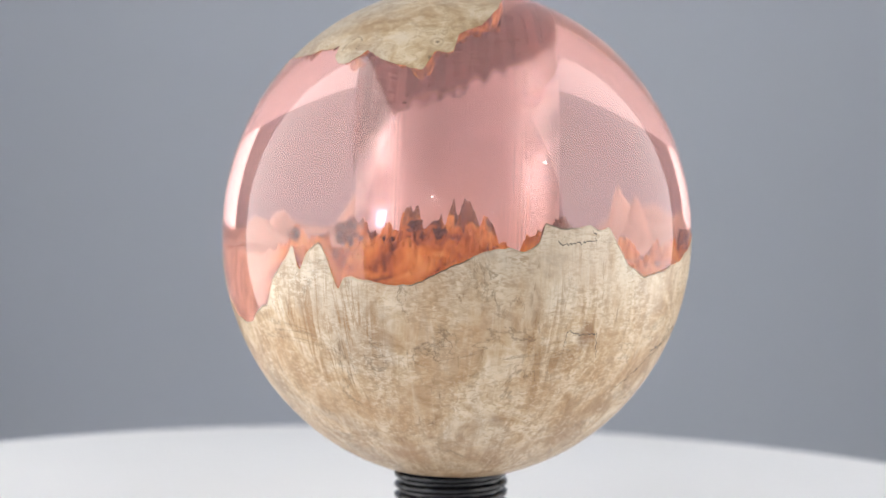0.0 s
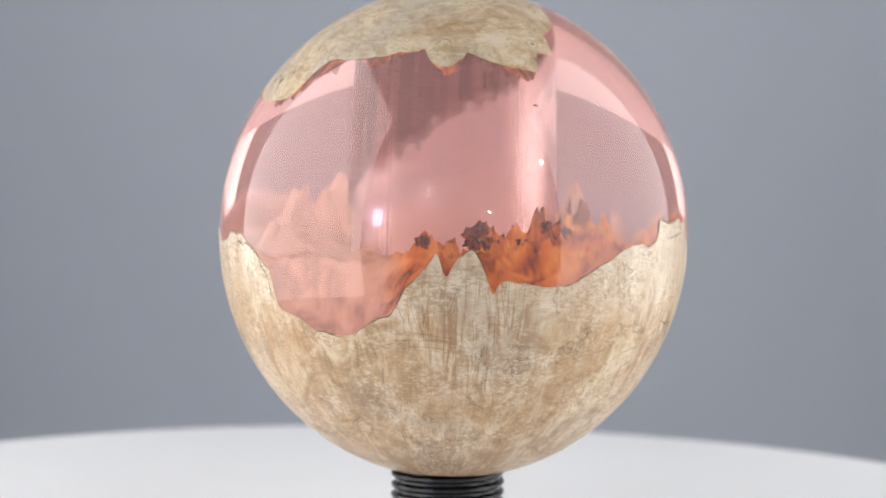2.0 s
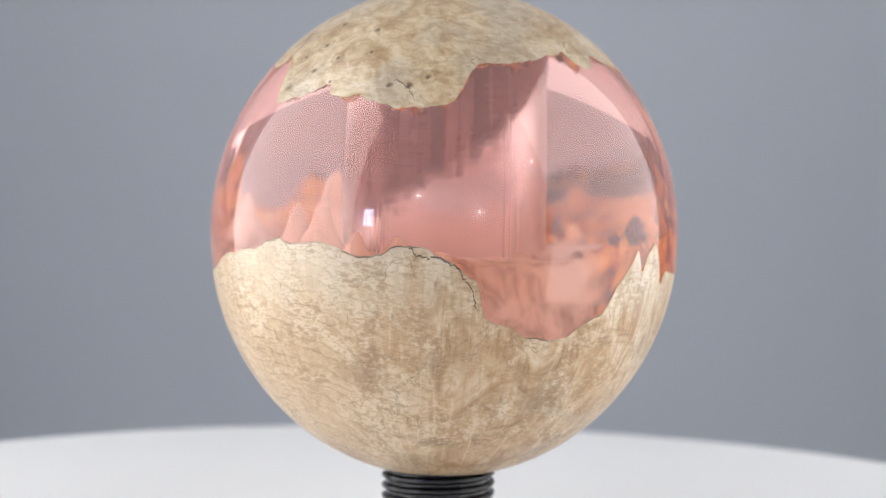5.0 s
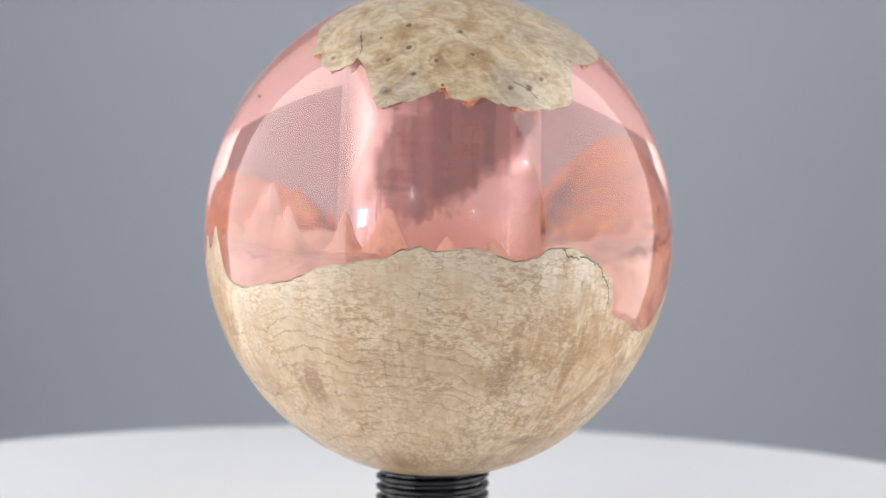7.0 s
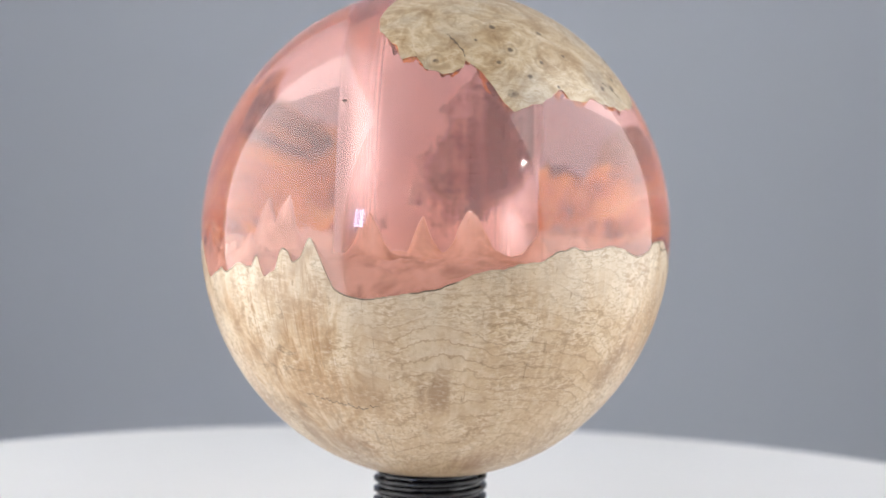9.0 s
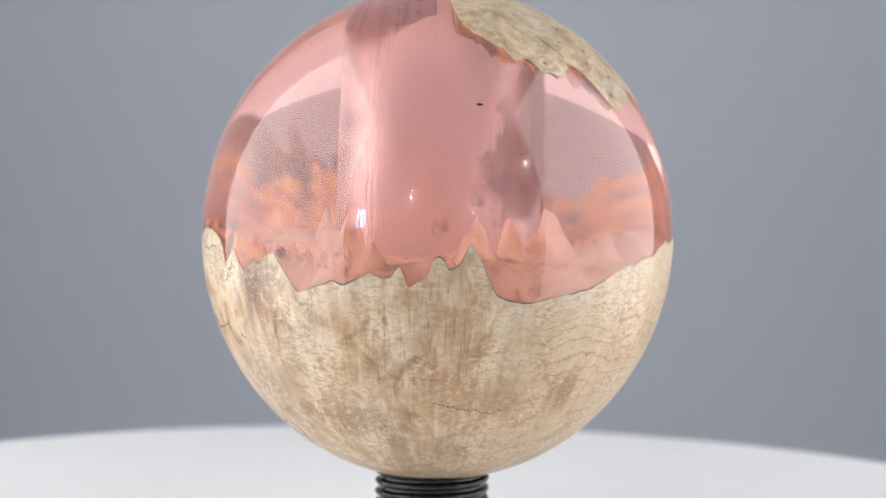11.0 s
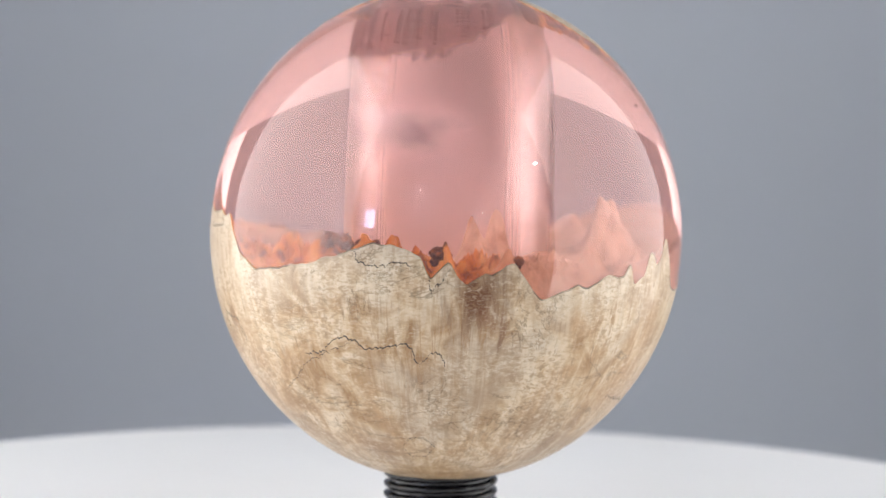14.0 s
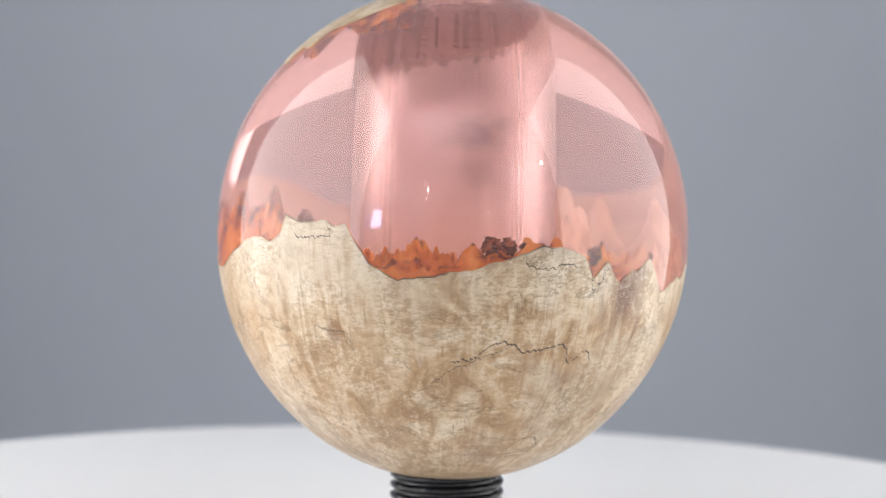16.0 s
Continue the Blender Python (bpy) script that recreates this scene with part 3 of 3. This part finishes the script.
def wood_cap(parent):
    n, outer, inner = 700, 40, 60
    lon0, lon1 = CAP_EDGE[0][0], CAP_EDGE[-1][0]
    hole = BORE - 0.0004
    high = math.degrees(math.acos(hole / R))
    columns = []
    for j in range(n + 1):
        lon = lon0 + (lon1 - lon0) * j / n
        edge = along(CAP_EDGE, lon, False) + 0.7 * uneven(lon, 16, 9.0) * smooth(0, 8, min(lon - lon0, lon1 - lon))
        edge = min(edge, high - 0.4)
        col = [on_ball(lon, high + (edge - high) * i / outer) for i in range(outer + 1)]
        a, rim, z_rim = radians(lon), R * math.cos(radians(edge)), col[-1].z
        for i in range(1, inner + 1):
            s = i / inner
            r = rim + (hole - rim) * s
            roof = R * TALL * math.sqrt(1 - (r / R) ** 2)
            p = Vector((r * math.cos(a), r * math.sin(a), 0.0))
            lump = noise.fractal(p * 190 + Vector((0, 0, 4)), 1.0, 2.0, 4)
            ends = smooth(0, 4, min(lon - lon0, lon1 - lon))
            z = z_rim + (0.045 - z_rim) * s * ends + 0.006 * (lump - 0.2) * smooth(0, 0.2, s) * ends
            ragged = 1 - 0.9 * smooth(186, 196, lon) * (1 - smooth(246, 254, lon))
            z -= 0.0038 * ragged * max(0.0, noise.fractal(p * 170 + Vector((3, 0, 0)), 0.9, 2.1, 5) - 0.12) * smooth(0, 0.04, s) * (1 - smooth(0.2, 0.4, s)) * ends
            col.append(Vector((p.x, p.y, min(z, roof - 0.0004))))
        columns.append(col)
    m = len(columns[0])
    verts = [v for col in columns for v in col]
    faces, index = [], []
    for j in range(n):
        for i in range(m):
            k = (i + 1) % m
            faces.append((j * m + i, j * m + k, (j + 1) * m + k, (j + 1) * m + i))
            index.append(0 if i < outer else 1)
    faces += [tuple(range(m)), tuple(n * m + i for i in range(m - 1, -1, -1))]
    index += [1, 1]
    me = bpy.data.meshes.new("wood_cap")
    me.from_pydata(verts, [], faces)
    me.materials.append(BURL)
    me.materials.append(SKIN)
    me.polygons.foreach_set("material_index", index)
    me.polygons.foreach_set("use_smooth", [True] * len(faces))
    me.set_sharp_from_angle(angle=radians(35))
    ob = new("wood_cap", me)
    ob.parent = parent
    return tagged(ob, "pale burl maple with dark knots and a ragged edge")


def resin_body(parent):
    n, rows = 480, 240
    high = math.degrees(math.acos(BORE / R))
    grid = []
    for i in range(rows + 1):
        lat = -high + 2 * high * i / rows
        grid.append([on_ball(360 * j / n, lat, -0.00012) for j in range(n)])
    top, bottom = grid[-1][0].z, grid[0][0].z
    for i in range(1, 24):
        z = top + (bottom - top) * i / 24
        grid.append([Vector((BORE * math.cos(math.tau * j / n), BORE * math.sin(math.tau * j / n), z)) for j in range(n)])
    ob = sheet_mesh("resin_body", grid, [0] * rows + [1] * 24, (RESIN, RESIN_BORE), parent, "clear glossy pink cast resin")
    ob.visible_shadow = False
    return ob


# the dark vein that the bore cuts: longitude, lower and upper height in millimetres
VEIN = [(62, 1, 9), (84, 1, 18), (104, 0, 26), (118, 0, 31), (140, 1, 36), (165, 7, 40), (195, 13, 44), (233, 22, 49), (270, 27, 54), (292, 31, 54), (310, 33, 55),
        (345, 35, 56), (365, 36, 58), (385, 40, 58), (405, 45, 59), (421, 50, 59)]


def dark_vein(parent):
    n, rows, thick = 360, 44, 0.0005
    lons, lows, highs = zip(*VEIN)
    front, back, cover = [], [], []
    for j in range(n + 1):
        lon = lons[0] + (lons[-1] - lons[0]) * j / n
        a = radians(lon)
        low = np.interp(lon, lons, lows) + 1.4 * uneven(lon, 9, 21.0)
        high = np.interp(lon, lons, highs) + 2.0 * uneven(lon, 8, 33.0)
        for i in range(rows + 1):
            z = (low + (high - low) * i / rows) * MM
            body = smooth(0.0, 0.3, i / rows) * (1 - 0.6 * smooth(0.6, 1.0, i / rows))
            cover.append(body * (0.02 + 1.08 * smooth(80, 140, lon)))
            for r, row in ((BORE + 0.0003, front), (BORE + 0.0003 + thick, back)):
                row.append((r * math.cos(a), r * math.sin(a), z))
    m, size = rows + 1, (n + 1) * (rows + 1)
    faces = []
    for j in range(n):
        for i in range(rows):
            q = (j * m + i, j * m + i + 1, (j + 1) * m + i + 1, (j + 1) * m + i)
            faces += [q, tuple(k + size for k in reversed(q))]
    rim = [j * m for j in range(n + 1)] + [n * m + i for i in range(1, m)] + [j * m + rows for j in range(n - 1, -1, -1)] + [i for i in range(rows - 1, 0, -1)]
    faces += [(p, q, q + size, p + size) for p, q in zip(rim, rim[1:] + rim[:1])]
    me = bpy.data.meshes.new("dark_vein")
    me.from_pydata(front + back, [], faces)
    me.materials.append(BORED)
    me.attributes.new("cover", "FLOAT", "POINT").data.foreach_set("value", cover + cover)
    ob = new("dark_vein", me)
    ob.parent = parent
    return tagged(ob, "dark brown wood vein with tool marks along the bore")


# thin dark lines of rot in the wood: width in tenths of a millimetre, then bends by longitude and latitude
LINES = [(2.6, ((332, -24.8), (337.4, -23.7), (341.5, -20.4), (345.4, -19.4), (350.2, -22.1), (357.3, -20.9), (360.5, -20.0), (363.4, -25.6))),
         (2.2, ((363.6, -25.0), (365.5, -23.1), (368.6, -22.2), (370, -26.2))), (1.8, ((348.3, -0.1), (349.3, -2.8), (354.3, -3.2), (358.3, -1.9), (361.9, -3.3))),
         (2.0, ((5.6, -3.8), (6.1, -8.7), (8.4, -6.2), (10.7, -2.8))), (1.8, ((293.2, 3.0), (294.4, 1.8), (298.4, 2.2), (303.3, 2.6), (302.7, 5.0))),
         (1.5, ((297.6, -22), (297.6, -17.3), (299.6, -17.9), (303.8, -18.7), (306.4, -18.2), (308, -24))), (1.4, ((348.6, -19.9), (332.2, -26.4), (325.2, -31.9), (319.6, -35.2))),
         (2.2, ((169.2, 1.0), (171.5, -1.4), (176, -1.4), (180.3, -3.6), (184.0, -8.9), (185.0, -13))), (1.6, ((64.1, -35.7), (70.2, -37.1), (80.5, -38.8), (87.6, -37.7))),
         (1.3, ((224, 46.5), (224.5, 50), (227, 52.3), (230, 51), (230.5, 48))), (2.6, ((105, 54), (108, 51.5), (110.5, 48.5), (111, 46))), (1.6, ((161, 39), (166, 37.2), (168, 34))),
         (1.2, ((354.5, -52.3), (358, -48.2), (363, -47.2), (367, -51.2), (363, -55.5), (357, -55.8), (354.5, -52.3))), (1.3, ((186, 43.5), (184.3, 45), (186.3, 46.4), (188.5, 45.2)))]


def spalt_line(width, bends, parent):
    """A thin line of dark rot that stands a hair proud of the polished wood."""
    steps = 24 * (len(bends) - 1)
    xs = np.arange(len(bends)) * 24
    bm = bmesh.new()
    last = None
    for k in range(steps + 1):
        lon, lat = (float(np.interp(k, xs, [b[i] for b in bends])) for i in (0, 1))
        lon += 0.5 * noise.fractal(Vector((lon * 0.9, lat * 0.9, 5.0)), 0.8, 2.0, 4)
        lat += 0.7 * noise.fractal(Vector((lon * 0.9, lat * 0.9, 15.0)), 0.8, 2.0, 4)
        half = 0.85e-4 * width * min(1.0, 0.25 + k / 12, 0.25 + (steps - k) / 12) * (1 + 0.5 * noise.noise(Vector((lon, lat, 1.0))))
        way = Vector((0.35, 0.94)) if k % 2 else Vector((0.45, 0.9))
        dlat, dlon = math.degrees(half / R) * way.y, math.degrees(half / R) * way.x
        row = [bm.verts.new(on_ball(lon + dlon * q, lat + dlat * q, up)) for q, up in ((-1, -1e-5), (0, 4e-5), (1, -1e-5))]
        if last:
            for a in (0, 1):
                bm.faces.new((last[a], row[a], row[a + 1], last[a + 1]))
        last = row
    return part("spalt_line", bm, SPALT, parent, "thin dark spalt line in the wood")


BALL = tagged(new("resin_wood_ball"), "glossy turned ball of pale burl wood and clear pink resin", "ornament")
wood_base(BALL)
wood_cap(BALL)
resin_body(BALL)
dark_vein(BALL)
for width, bends in LINES:
    spalt_line(width, bends, BALL)
for lon, share, up, size in LUMPS:
    lump = bmesh.new()
    bmesh.ops.create_icosphere(lump, subdivisions=4, radius=1.0)
    turn = Matrix.Rotation(radians(lon), 3, "Z")
    at = Vector((share * R * math.cos(radians(lon)), share * R * math.sin(radians(lon)), up * MM))
    for v in lump.verts:
        d = v.co.normalized()
        rough = 1 + 0.6 * noise.fractal(d * 2.6 + Vector((lon, up, 0)), 0.9, 2.1, 4)
        v.co = at + turn @ Vector((d.x * 0.8, d.y * 1.05, d.z)) * max(0.25, rough) * size * MM
    part("bark_lump", lump, BARK, BALL, "crumbly dark bark set in the resin")
for lon, lat, size in ((254.6, 33.2, 0.00042), (76.0, 33.3, 0.00055), (281.0, 50.8, 0.0003)):
    speck = bmesh.new()
    bmesh.ops.create_icosphere(speck, subdivisions=2, radius=size)
    turn = Matrix.Rotation(radians(lon), 3, "Z") @ Matrix.Diagonal((0.5, 1.5, 0.7))
    for v in speck.verts:
        v.co = turn @ v.co + on_ball(lon, lat, -0.0002)
    part("dark_speck", speck, DARK, BALL, "tiny dark speck in the resin")


# ---- the threaded rod under it ----
def threaded_rod():
    thing = tagged(new("threaded_rod"), "short black threaded rod standing on the white turntable", "threaded rod")
    n, pitch, r0, deep = 96, 0.0027, 0.0146, 0.0011
    length, step = 0.0290, 0.0027 / 12
    rows = int(length / step)
    grid = []
    for i in range(rows + 1):
        ring = []
        for j in range(n):
            u = (i * step / pitch - j / n) % 1.0
            tooth = smooth(0.0, 0.30, u) - smooth(0.52, 0.82, u)
            r = r0 - deep * (1 - tooth)
            ring.append(Vector((r * math.cos(math.tau * j / n), r * math.sin(math.tau * j / n), i * step)))
        grid.append(ring)
    grid.append([Vector((0.002 * math.cos(math.tau * j / n), 0.002 * math.sin(math.tau * j / n), length)) for j in range(n)])
    grid.append([Vector((0.002 * math.cos(math.tau * j / n), 0.002 * math.sin(math.tau * j / n), 0.0)) for j in range(n)])
    sheet_mesh("thread", grid, [0] * len(grid), (BLACK,), thing)
    return thing


ROD = threaded_rod()


# ---- what moves ----
def motions():
    times = [0.5 * k for k in range(33)]
    off = Vector((0.00265, 0.00043, 0.0))
    ball, rod, disc = [], [], []
    for t in times:
        spin = pose(0, 0, 0, 0, 0, TURN * t)
        ball.append((t, spin @ Matrix.Translation(off + Vector((0, 0, CENTRE)))))
        rod.append((t, spin @ Matrix.Translation(off)))
        disc.append((t, spin))
    walk(BALL, ball)
    walk(ROD, rod)
    walk(next(o for o in TABLE.children if o.name.startswith("platter")), disc)


motions()
